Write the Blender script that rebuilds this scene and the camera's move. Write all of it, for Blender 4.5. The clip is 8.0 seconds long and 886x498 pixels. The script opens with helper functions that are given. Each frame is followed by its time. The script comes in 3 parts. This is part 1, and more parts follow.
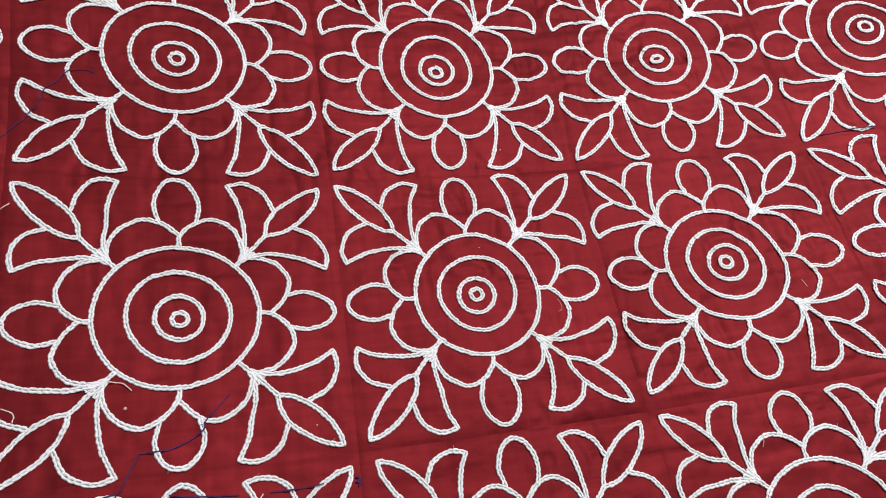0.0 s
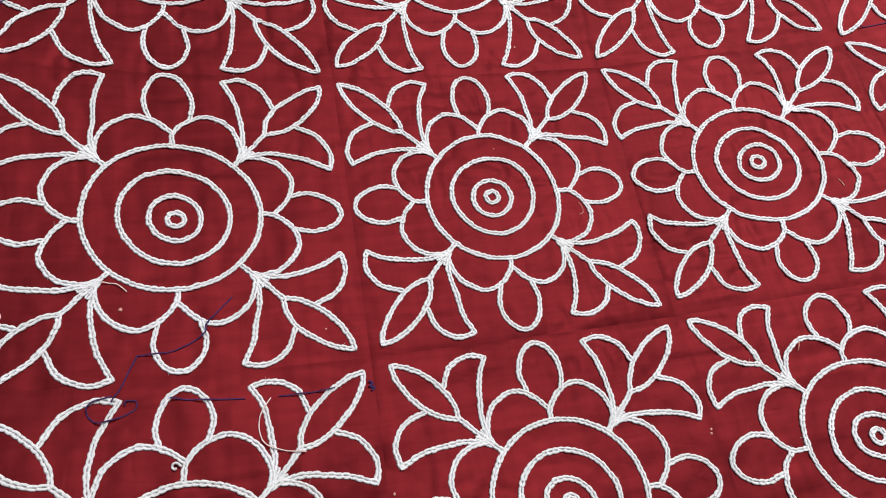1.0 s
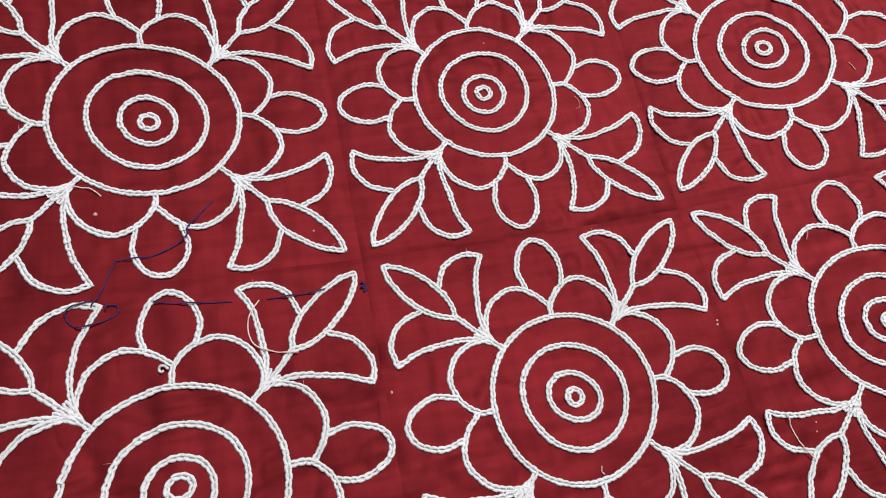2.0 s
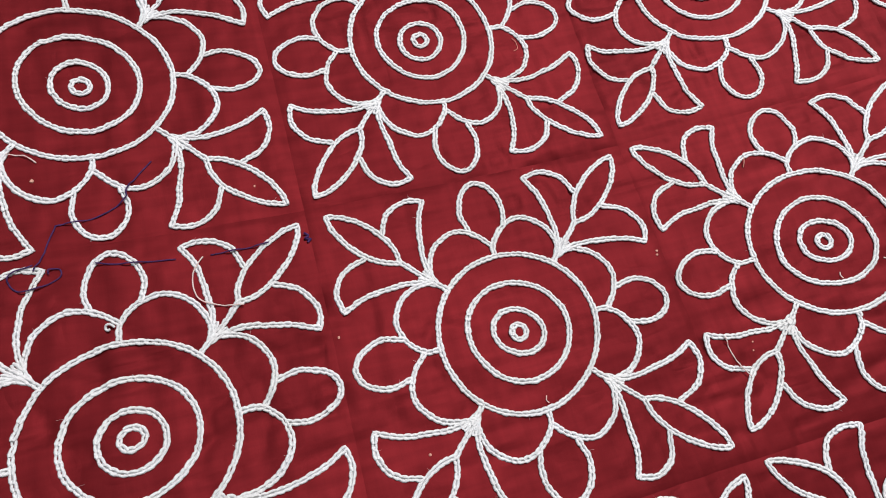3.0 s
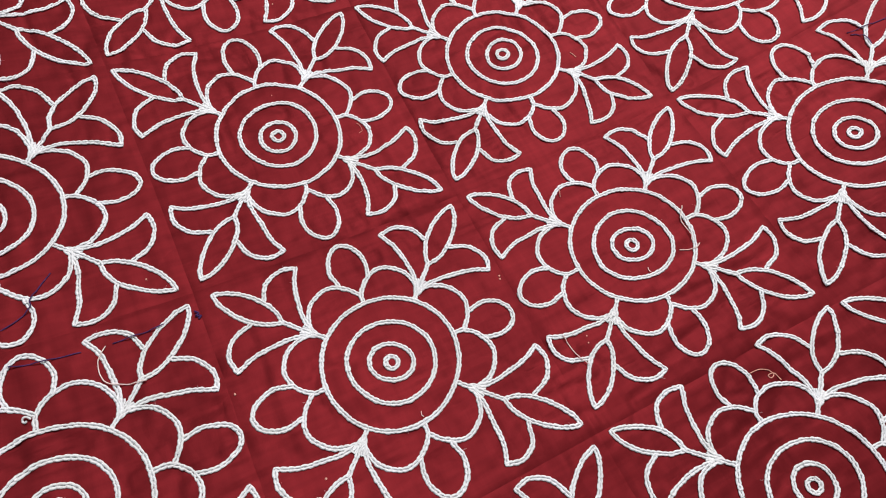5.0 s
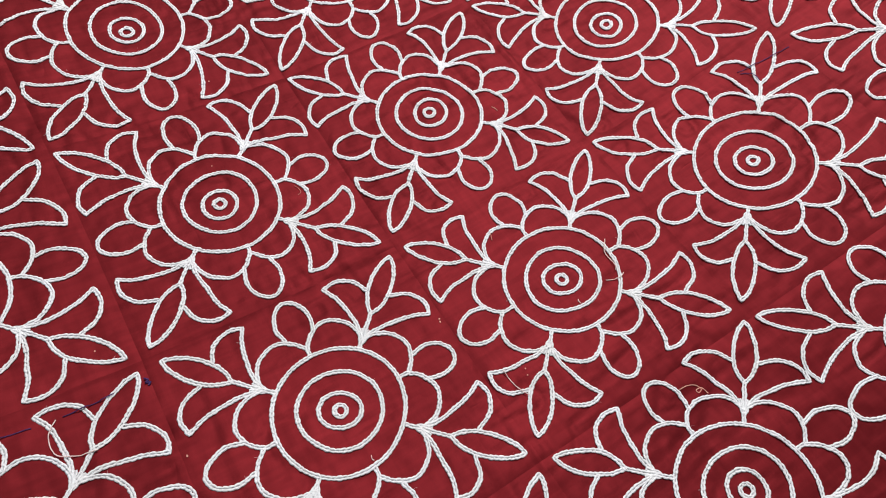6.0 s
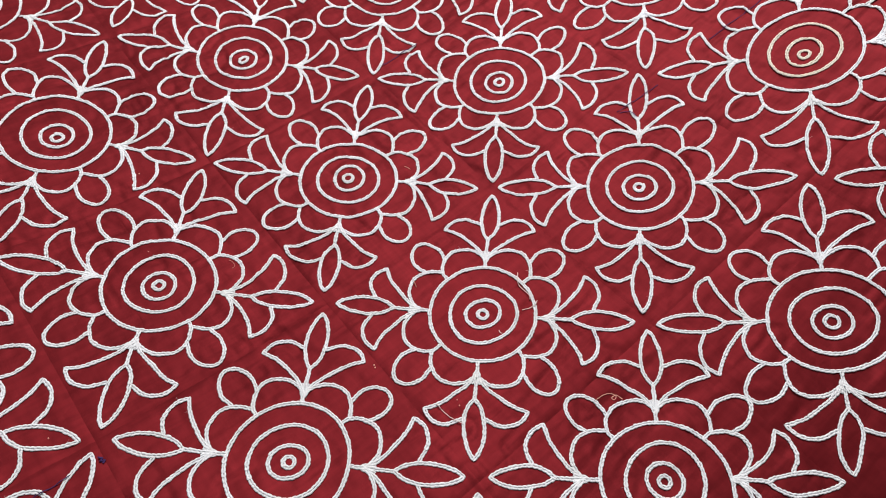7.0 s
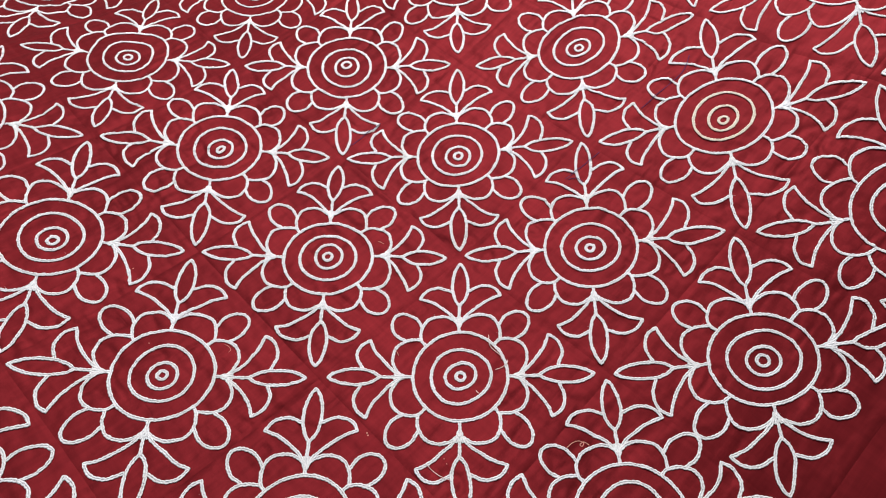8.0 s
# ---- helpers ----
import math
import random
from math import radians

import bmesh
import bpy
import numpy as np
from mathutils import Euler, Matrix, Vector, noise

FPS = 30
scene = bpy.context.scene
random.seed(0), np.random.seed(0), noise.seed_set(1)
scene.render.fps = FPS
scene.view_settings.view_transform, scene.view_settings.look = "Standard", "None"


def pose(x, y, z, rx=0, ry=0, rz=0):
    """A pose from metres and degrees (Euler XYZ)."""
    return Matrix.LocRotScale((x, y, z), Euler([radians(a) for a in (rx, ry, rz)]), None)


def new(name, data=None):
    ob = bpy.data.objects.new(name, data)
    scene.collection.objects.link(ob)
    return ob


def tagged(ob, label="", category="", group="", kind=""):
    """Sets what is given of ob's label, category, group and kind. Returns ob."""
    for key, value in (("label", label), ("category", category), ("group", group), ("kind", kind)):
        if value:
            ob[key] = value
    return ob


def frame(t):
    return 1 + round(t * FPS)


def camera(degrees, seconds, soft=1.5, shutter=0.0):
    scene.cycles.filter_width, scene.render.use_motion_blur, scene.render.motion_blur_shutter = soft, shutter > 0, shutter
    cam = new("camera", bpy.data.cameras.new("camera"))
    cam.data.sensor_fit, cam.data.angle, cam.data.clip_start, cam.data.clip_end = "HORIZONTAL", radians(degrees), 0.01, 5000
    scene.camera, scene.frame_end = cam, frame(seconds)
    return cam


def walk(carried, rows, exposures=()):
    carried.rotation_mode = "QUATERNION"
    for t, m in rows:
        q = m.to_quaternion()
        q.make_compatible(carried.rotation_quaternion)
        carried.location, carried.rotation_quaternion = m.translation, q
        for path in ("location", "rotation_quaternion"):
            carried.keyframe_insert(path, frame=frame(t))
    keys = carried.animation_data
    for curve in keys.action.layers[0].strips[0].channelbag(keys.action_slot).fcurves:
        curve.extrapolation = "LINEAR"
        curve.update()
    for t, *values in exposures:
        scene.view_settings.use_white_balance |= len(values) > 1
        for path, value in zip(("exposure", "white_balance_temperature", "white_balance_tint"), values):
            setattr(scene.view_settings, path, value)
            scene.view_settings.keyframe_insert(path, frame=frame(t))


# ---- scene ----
cam = camera(69.07, 8.0, soft=1.05)
# seconds, place, turn
PATH = [
    (0.0, 0.1676, 0.0422, 0.5703, 25.65, -1.17, -9.43),
    (0.5, 0.1620, 0.0334, 0.5363, 24.33, -1.61, -8.75),
    (1.0, 0.1553, 0.0123, 0.5157, 22.17, -0.49, -10.08),
    (1.5, 0.1449, -0.0016, 0.4973, 20.87, -1.23, -11.70),
    (2.0, 0.1556, -0.0196, 0.4805, 18.00, 0.34, -12.17),
    (2.2, 0.1609, -0.0263, 0.4805, 16.72, -0.04, -12.77),
    (3.3, 0.1941, -0.0499, 0.4907, 14.74, 0.63, -16.94),
    (3.5, 0.1998, -0.0566, 0.4999, 15.47, 0.61, -17.72),
    (4.0, 0.2133, -0.0779, 0.5248, 16.91, 0.42, -20.25),
    (4.5, 0.2249, -0.0994, 0.5458, 19.16, -0.10, -23.85),
    (6.0, 0.2437, -0.1374, 0.5927, 26.22, -2.02, -32.19),
    (6.5, 0.2798, -0.1749, 0.6113, 29.32, -0.54, -36.25),
    (7.0, 0.2562, -0.1876, 0.6459, 31.19, -1.53, -40.15),
    (7.5, 0.2246, -0.1721, 0.6871, 31.24, -2.58, -43.51),
    (8.0, 0.2542, -0.1671, 0.7493, 32.87, -2.10, -45.40),
]
walk(cam, [(t, pose(*p)) for t, *p in PATH], exposures=[(0.0, 0.0), (4.5, 0.02), (6.0, 0.0), (7.5, -0.04), (8.0, -0.02)])

# ---- light ----
world = bpy.data.worlds.new("sky")
scene.world = world
world.use_nodes = True
wn = world.node_tree.nodes
sky = wn.new("ShaderNodeTexSky")
sky.sky_type, sky.sun_disc = "NISHITA", False
sky.sun_elevation, sky.sun_rotation = radians(40), radians(200)
wn["Background"].inputs["Strength"].default_value = 0.06
world.node_tree.links.new(sky.outputs[0], wn["Background"].inputs["Color"])


def area_lamp(name, m, sx, sy, watts, colour, spread=180):
    data = bpy.data.lights.new(name, "AREA")
    data.shape, data.size, data.size_y, data.energy, data.color = "RECTANGLE", sx, sy, watts, colour
    data.spread = radians(spread)
    ob = new(name, data)
    ob.matrix_world = m
    return ob


# added overhead lamp, unseen; placed so its gloss falls near mid-view
LAMP = (1.5, 1.0)
area_lamp("added_key_light", pose(LAMP[0], LAMP[1], 2.13), 1.2, 0.5, 92, (1.0, 0.98, 0.99))
# added cool fill from the west, softening shade left of the yarn
area_lamp("added_window_fill", pose(-1.38, 0.4, 1.15, 0, -90, 0), 1.3, 2.0, 11, (0.80, 0.93, 1.0))


# ---- materials ----
def material(name, colour, rough, spec=0.5):
    m = bpy.data.materials.new(name)
    m.use_nodes = True
    b = m.node_tree.nodes["Principled BSDF"]
    b.inputs["Base Color"].default_value = (*colour, 1)
    b.inputs["Roughness"].default_value = rough
    b.inputs["Specular IOR Level"].default_value = spec
    return m, m.node_tree.nodes, m.node_tree.links, b


def ramp(nodes, links, fac, a, b, lo=0.35, hi=0.65):
    r = nodes.new("ShaderNodeValToRGB")
    r.color_ramp.elements[0].position, r.color_ramp.elements[1].position = lo, hi
    r.color_ramp.elements[0].color, r.color_ramp.elements[1].color = (*a, 1), (*b, 1)
    links.new(fac, r.inputs["Fac"])
    return r.outputs["Color"]


def noise_tex(nodes, links, scale, detail=3.0, where="Object", stretch=None):
    co = nodes.new("ShaderNodeTexCoord")
    n = nodes.new("ShaderNodeTexNoise")
    n.inputs["Scale"].default_value, n.inputs["Detail"].default_value = scale, detail
    out = co.outputs[where]
    if stretch:
        mp = nodes.new("ShaderNodeMapping")
        mp.inputs["Scale"].default_value = stretch
        links.new(out, mp.inputs["Vector"])
        out = mp.outputs["Vector"]
    links.new(out, n.inputs["Vector"])
    return n.outputs["Fac"]


def bump(nodes, links, bsdf, height, strength, distance):
    b = nodes.new("ShaderNodeBump")
    b.inputs["Strength"].default_value, b.inputs["Distance"].default_value = strength, distance
    links.new(height, b.inputs["Height"])
    links.new(b.outputs["Normal"], bsdf.inputs["Normal"])


def mixed(nodes, links, a, b, fac=0.5, how="MIX"):
    m = nodes.new("ShaderNodeMix")
    m.data_type, m.blend_type = "RGBA", how
    m.inputs["Factor"].default_value = fac
    links.new(a, m.inputs["A"])
    links.new(b, m.inputs["B"])
    return m.outputs["Result"]


def cotton(name, dark, light, rough, spec, tint):
    """Woven cotton with an added sheen: faded in blotches, slubs along both thread directions."""
    m, n, l, b = material(name, light, rough, spec)
    blotch = ramp(n, l, noise_tex(n, l, 7.0, 4.0), dark, light)
    slub_x = ramp(n, l, noise_tex(n, l, 60.0, 2.0, "Object", (0.12, 3.0, 1.0)), (0.82, 0.82, 0.82), (1, 1, 1), 0.3, 0.7)
    slub_y = ramp(n, l, noise_tex(n, l, 60.0, 2.0, "Object", (3.0, 0.12, 1.0)), (0.86, 0.86, 0.86), (1, 1, 1), 0.3, 0.7)
    c = mixed(n, l, mixed(n, l, blotch, slub_x, 1.0, "MULTIPLY"), slub_y, 1.0, "MULTIPLY")
    l.new(c, b.inputs["Base Color"])
    # part metal and tinted specular imitate the brighter red at mid-view
    b.inputs["Metallic"].default_value = 0.3
    b.inputs["Specular Tint"].default_value = (*tint, 1)
    weave = mixed(n, l, noise_tex(n, l, 900.0, 2.0, "Object", (0.3, 1.6, 1.0)), noise_tex(n, l, 900.0, 2.0, "Object", (1.6, 0.3, 1.0)))
    folds = noise_tex(n, l, 38.0, 2.5, "Object", (1.0, 1.4, 1.0))
    # thin short wrinkles pressed into the cloth, here and there
    relief = mixed(n, l, weave, folds, 0.9)
    for stretch, where in (((1.0, 2.6, 1.0), 23.0), ((2.4, 1.0, 1.0), 19.0)):
        line = n.new("ShaderNodeMath")
        line.operation = "SUBTRACT"
        l.new(noise_tex(n, l, where, 1.5, "Object", stretch), line.inputs[0])
        line.inputs[1].default_value = 0.5
        fold = n.new("ShaderNodeMath")
        fold.operation = "ABSOLUTE"
        l.new(line.outputs[0], fold.inputs[0])
        crease = ramp(n, l, fold.outputs[0], (0.72, 0.72, 0.72), (1, 1, 1), 0.0, 0.07)
        patch = ramp(n, l, noise_tex(n, l, where * 0.6, 2.0), (0, 0, 0), (1, 1, 1), 0.34, 0.47)
        kept = mixed(n, l, crease, patch, 1.0, "LIGHTEN")
        relief = mixed(n, l, relief, kept, 1.0, "MULTIPLY")
    bump(n, l, b, relief, 0.16, 0.004)
    return m


def yarn(name, dark, light, rough=0.85):
    """Thick soft cotton yarn with a fibrous twist."""
    m, n, l, b = material(name, light, rough, 0.25)
    fibre = noise_tex(n, l, 1400.0, 3.0)
    soil = ramp(n, l, noise_tex(n, l, 18.0, 3.0), (0.93, 0.93, 0.9), (1, 1, 1))
    tone = ramp(n, l, noise_tex(n, l, 420.0, 2.0), dark, light, 0.3, 0.6)
    l.new(mixed(n, l, tone, soil, 1.0, "MULTIPLY"), b.inputs["Base Color"])
    bump(n, l, b, fibre, 0.8, 0.0008)
    return m


RED = cotton("red_cotton", (0.130, 0.0106, 0.0134), (0.168, 0.0137, 0.0172), 0.54, 0.10, (1.0, 0.12, 0.16))
CREAM = yarn("cream_yarn", (0.76, 0.68, 0.56), (0.87, 0.80, 0.69))
WHITE = yarn("white_yarn", (0.74, 0.74, 0.76), (0.87, 0.87, 0.885))
PURPLE = yarn("purple_thread", (0.03, 0.012, 0.07), (0.06, 0.02, 0.11), 0.6)
PALE = yarn("pale_thread", (0.76, 0.57, 0.54), (0.88, 0.72, 0.68), 0.6)
LINT = yarn("lint", (0.7, 0.32, 0.25), (0.8, 0.45, 0.35), 0.8)
def plaster(name, a, b_, scale):
    m, n, l, b = material(name, b_, 0.9, 0.3)
    l.new(ramp(n, l, noise_tex(n, l, scale, 4.0), a, b_), b.inputs["Base Color"])
    bump(n, l, b, noise_tex(n, l, scale * 20, 3.0), 0.2, 0.002)
    return m


# walls are unseen; kept this grey to hold back bounced light
WALL = plaster("wall_paint", (0.26, 0.28, 0.29), (0.32, 0.34, 0.35), 3.0)
CEIL = plaster("ceiling_paint", (0.76, 0.76, 0.74), (0.82, 0.82, 0.8), 3.0)
FLOOR = plaster("floor_cement", (0.24, 0.22, 0.2), (0.34, 0.31, 0.28), 4.0)
TICKING = plaster("mattress_ticking", (0.55, 0.5, 0.44), (0.66, 0.62, 0.56), 6.0)
GLOW, _n, _l, _b = material("added_diffuser", (0.8, 0.8, 0.8), 0.6)
METAL = plaster("window_paint", (0.55, 0.55, 0.53), (0.65, 0.65, 0.63), 8.0)


# ---- helpers for meshes ----
def part(name, verts, faces, mat, parent=None, label="", smooth=True):
    me = bpy.data.meshes.new(name)
    me.from_pydata(verts, [], faces)
    me.materials.append(mat)
    if smooth:
        me.polygons.foreach_set("use_smooth", [True] * len(me.polygons))
    me.update()
    ob = new(name, me)
    if parent is not None:
        ob.parent = parent
    if label:
        tagged(ob, label)
    return ob


def box(name, lo, hi, mat, parent=None, bevel=0.0):
    bm = bmesh.new()
    bmesh.ops.create_cube(bm, size=1, matrix=Matrix.LocRotScale([(a + b) / 2 for a, b in zip(lo, hi)], None, [b - a for a, b in zip(lo, hi)]))
    if bevel:
        bmesh.ops.bevel(bm, geom=bm.edges[:], offset=bevel, segments=3, profile=0.5, affect="EDGES")
    me = bpy.data.meshes.new(name)
    bm.to_mesh(me)
    bm.free()
    me.materials.append(mat)
    ob = new(name, me)
    if parent is not None:
        ob.parent = parent
    return ob


# ---- the form of the quilt ----
P = 0.25                     # side of one block
COLS, ROWS = range(-1, 7), range(-1, 5)
X0, X1 = (COLS[0] - 0.5) * P, (COLS[-1] + 0.5) * P
Y0, Y1 = (ROWS[0] - 0.5) * P, (ROWS[-1] + 0.5) * P
HEM = 0.16                   # plain border all round


def held(v, lo, hi, soft=0.12):
    """v, levelling off beyond lo and hi."""
    v = np.asarray(v, float)
    over, under = np.maximum(v - hi, 0), np.maximum(lo - v, 0)
    return np.clip(v, lo, hi) + soft * np.tanh(over / soft) - soft * np.tanh(under / soft)


def dish(x, y):
    """The soft hollow in which the quilt lies."""
    x, y = held(x, -0.15, 1.2) - 0.5, held(y, -0.38, 0.92) - 0.2
    return (0.3042 * x * x + -0.0575 * x * y + 0.1837 * y * y + 0.0160 * x ** 3 + -0.0108 * y ** 3 + -0.2106 * x * x * y + -0.2258 * x * y * y
            + 0.0461 * x ** 4 + 0.2422 * x * x * y * y + -0.2264 * y ** 4 + 0.0085 * x ** 3 * y)


rng = np.random.default_rng(7)
LATTICE = rng.random((256, 256))


def value_noise(x, y):
    xi, yi = np.floor(x).astype(int), np.floor(y).astype(int)
    fx, fy = x - xi, y - yi
    fx, fy = fx * fx * (3 - 2 * fx), fy * fy * (3 - 2 * fy)
    g = lambda i, j: LATTICE[i % 256, j % 256]
    return (g(xi, yi) * (1 - fx) + g(xi + 1, yi) * fx) * (1 - fy) + (g(xi, yi + 1) * (1 - fx) + g(xi + 1, yi + 1) * fx) * fy - 0.5


def seam_gap(v):
    """Distance to the nearest seam between blocks."""
    w = v / P - 0.5
    return np.abs(w - np.round(w)) * P


def height(x, y):
    x, y = np.asarray(x, float), np.asarray(y, float)
    # long soft folds, quilting puckers and crumples
    wx, wy = x + 0.02 * value_noise(x * 9, y * 9 + 40), y + 0.02 * value_noise(x * 9 + 70, y * 9)
    z = 0.0014 * value_noise(wx * 16 + 11, wy * 16 + 5)
    z += 0.0016 * value_noise(wx * 75 + 3, wy * 22 + 9) * (0.4 + value_noise(x * 6 + 20, y * 6) + 0.5)
    z += 0.0015 * value_noise(wx * 24 + 33, wy * 80 + 19) * (0.4 + value_noise(x * 6, y * 6 + 50) + 0.5)
    z += 0.0009 * value_noise(wx * 140, wy * 140)
    # sharp little creases, more of them in some places than in others
    for fx, fy, ox in ((17, 62, 90), (58, 19, 31), (40, 52, 7)):
        ridge = np.maximum(0, 0.12 - np.abs(value_noise(wx * fx + ox, wy * fy + 2 * ox) - 0.22)) / 0.12
        z -= 0.0016 * ridge * np.clip(value_noise(x * 10 + 130 + ox, y * 10 + 60) * 3.0 + 0.1, 0, 1)
    # seams pull the layers down
    inside = (x > X0 - 0.02) & (x < X1 + 0.02) & (y > Y0 - 0.02) & (y < Y1 + 0.02)
    jx, jy = 0.002 * value_noise(x * 3, y * 14), 0.002 * value_noise(x * 14, y * 3 + 8)
    for gap in (seam_gap(x + jx), seam_gap(y + jy)):
        z -= inside * (0.0003 * np.exp(-(gap / 0.005) ** 2) + 0.0003 * np.exp(-(gap / 0.0022) ** 2)) * (0.6 + 1.6 * (value_noise(x * 11, y * 11) + 0.5))
    return z + dish(x, y)


quilt = tagged(new("quilt"), "deep red cotton quilt with white chain-stitched flowers, lightly rumpled", "quilt", kind="")


def sheet(name, xa, xb, ya, yb, step, parent, label=""):
    nx, ny = max(2, round((xb - xa) / step)), max(2, round((yb - ya) / step))
    gx, gy = np.meshgrid(np.linspace(xa, xb, nx + 1), np.linspace(ya, yb, ny + 1))
    gz = height(gx, gy)
    verts = np.stack([gx, gy, gz], -1).reshape(-1, 3).tolist()
    w = nx + 1
    faces = [(j * w + i, j * w + i + 1, (j + 1) * w + i + 1, (j + 1) * w + i) for j in range(ny) for i in range(nx)]
    # turned-under rim that gives the padded layers their thickness
    rim = [i for i in range(w)] + [j * w + nx for j in range(1, ny + 1)] + [ny * w + i for i in range(nx - 1, -1, -1)] + [j * w for j in range(ny - 1, 0, -1)]
    n, m = len(verts), len(rim)
    verts += [verts[i] for i in rim] + [(verts[i][0], verts[i][1], verts[i][2] - 0.012) for i in rim]
    faces += [(n + (k + 1) % m, n + k, n + m + k, n + m + (k + 1) % m) for k in range(m)]
    return part(name, verts, faces, RED, parent, label)


# ---- chain stitch ----
LINK, WIDE = 0.0046, 0.0043
SEEN = []                    # places of the stitches, on which loose threads lie


def smooth_line(pts, closed=False):
    """A dense curve through pts."""
    p = np.array(pts, float)
    if closed:
        p = np.vstack([p[-1], p, p[0], p[1]])
    else:
        p = np.vstack([2 * p[0] - p[1], p, 2 * p[-1] - p[-2]])
    out = []
    for a, b, c, d in zip(p[:-3], p[1:-2], p[2:-1], p[3:]):
        for t in np.linspace(0, 1, 14, endpoint=False):
            out.append(0.5 * (2 * b + (c - a) * t + (2 * a - 5 * b + 4 * c - d) * t * t + (3 * b - a - 3 * c + d) * t ** 3))
    out.append(p[-2])
    return np.array(out)


# one half of a looped link: run along the link, half gap, height, thickness
LOOP = np.array(((-0.30, 0.06, 0.08, 0.85), (0.06, 0.175, 0.14, 1.0), (0.42, 0.275, 0.19, 1.03), (0.82, 0.295, 0.25, 1.05), (1.20, 0.13, 0.25, 0.95)))
FAR_LOOP = LOOP[[0, 2, 4]]


def chain(name, lines, parent, mat=None, fine=True):
    """Rows of looped links along the lines, which lie in the plane of the quilt; each loop holds the foot of the next."""
    verts, faces, n = [], [], 0
    loop, sides = (LOOP, 5) if fine else (FAR_LOOP, 4)
    rings = len(loop)
    bend = np.gradient(loop[:, 1], loop[:, 0])
    ang = np.arange(sides) * 2 * math.pi / sides + 0.3
    up = np.array((0.0, 0.0, 1.0))
    tube = np.array([(g * sides + c, g * sides + (c + 1) % sides, (g + 1) * sides + (c + 1) % sides, (g + 1) * sides + c) for g in range(rings - 1) for c in range(sides)])
    for line in lines:
        seg = np.hypot(*np.diff(line, axis=0).T)
        run = np.concatenate([[0], np.cumsum(seg)])
        count = max(2, round(run[-1] / LINK))
        ends = np.linspace(0, run[-1], count + 1)
        ends[1:-1] += rng.uniform(-0.0006, 0.0006, count - 1)
        px, py = np.interp(ends, run, line[:, 0]), np.interp(ends, run, line[:, 1])
        pz = height(px, py)
        SEEN.extend(zip(px.tolist(), py.tolist()))
        spine = np.stack([px, py, pz], -1)
        a, along = spine[:-1], np.diff(spine, axis=0)
        size = np.linalg.norm(along, axis=1, keepdims=True) + 1e-9
        side = np.stack([-along[:, 1], along[:, 0], np.zeros(count)], -1)
        side /= np.linalg.norm(side, axis=1, keepdims=True) + 1e-9
        w = WIDE * rng.uniform(0.88, 1.12, (count, 1))
        lean = rng.uniform(-0.06, 0.06, (count, 1))
        # yarn at the bottom of the loop
        foot = np.stack([a + along * f + side * (o + lean) * w + up * 0.05 * w for f in (0.0, 1.0) for o in (-0.17, 0.17)], 1)
        verts.append(foot.reshape(-1, 3))
        k = n + 4 * np.arange(count)[:, None]
        faces += (k + np.array((1, 0, 2, 3))).tolist()
        n += 4 * count
        for s in (-1, 1):
            fat = rng.uniform(0.9, 1.1, (count, 1))
            shape = np.empty((count, rings, sides, 3))
            for g, (f, gap, h, q) in enumerate(loop):
                slope = s * bend[g] * w / size
                out = (side - along / size * slope) / np.sqrt(1 + slope * slope)
                mid = a + along * f + side * (s * gap + lean) * w + up * h * w
                for c in range(sides):
                    shape[:, g, c] = mid + (out * math.cos(ang[c]) + up * math.sin(ang[c]) * 0.85) * (0.216 * q * w * fat)
            verts.append(shape.reshape(-1, 3))
            k = n + rings * sides * np.arange(count)[:, None, None]
            faces += (k + tube).reshape(-1, 4).tolist()
            n += rings * sides * count
        # stray fibres
        for k in range(2, count, 9 if fine else 30):
            o = spine[k] + up * 0.3 * WIDE
            d = np.append(rng.normal(0, 1, 2), abs(rng.normal(0, 0.4)))
            d *= rng.uniform(0.0018, 0.0040) / np.linalg.norm(d)
            sway = rng.normal(0, 0.0012, 3)
            t = np.array((-d[1], d[0], 0)) / np.hypot(d[0], d[1]) * 0.00006
            fibre = []
            for f in (0.0, 0.5, 1.0):
                m = o + d * f + sway * f * f
                fibre += [m + t, m - t, m + up * 0.0001]
            verts.append(np.array(fibre))
            for g in (n, n + 3):
                faces += [(g, g + 1, g + 4, g + 3), (g + 1, g + 2, g + 5, g + 4), (g + 2, g, g + 3, g + 5)]
            n += 9
    return tagged(part(name, np.vstack(verts).tolist(), faces, mat or WHITE, parent), kind="stuff")


def polar(r, deg):
    return (r * math.cos(radians(deg)), r * math.sin(radians(deg)))


RINGS = [("outer_ring", 59.2), ("middle_ring", 36.3), ("inner_ring", 17.2), ("centre_ring", 6.2)]


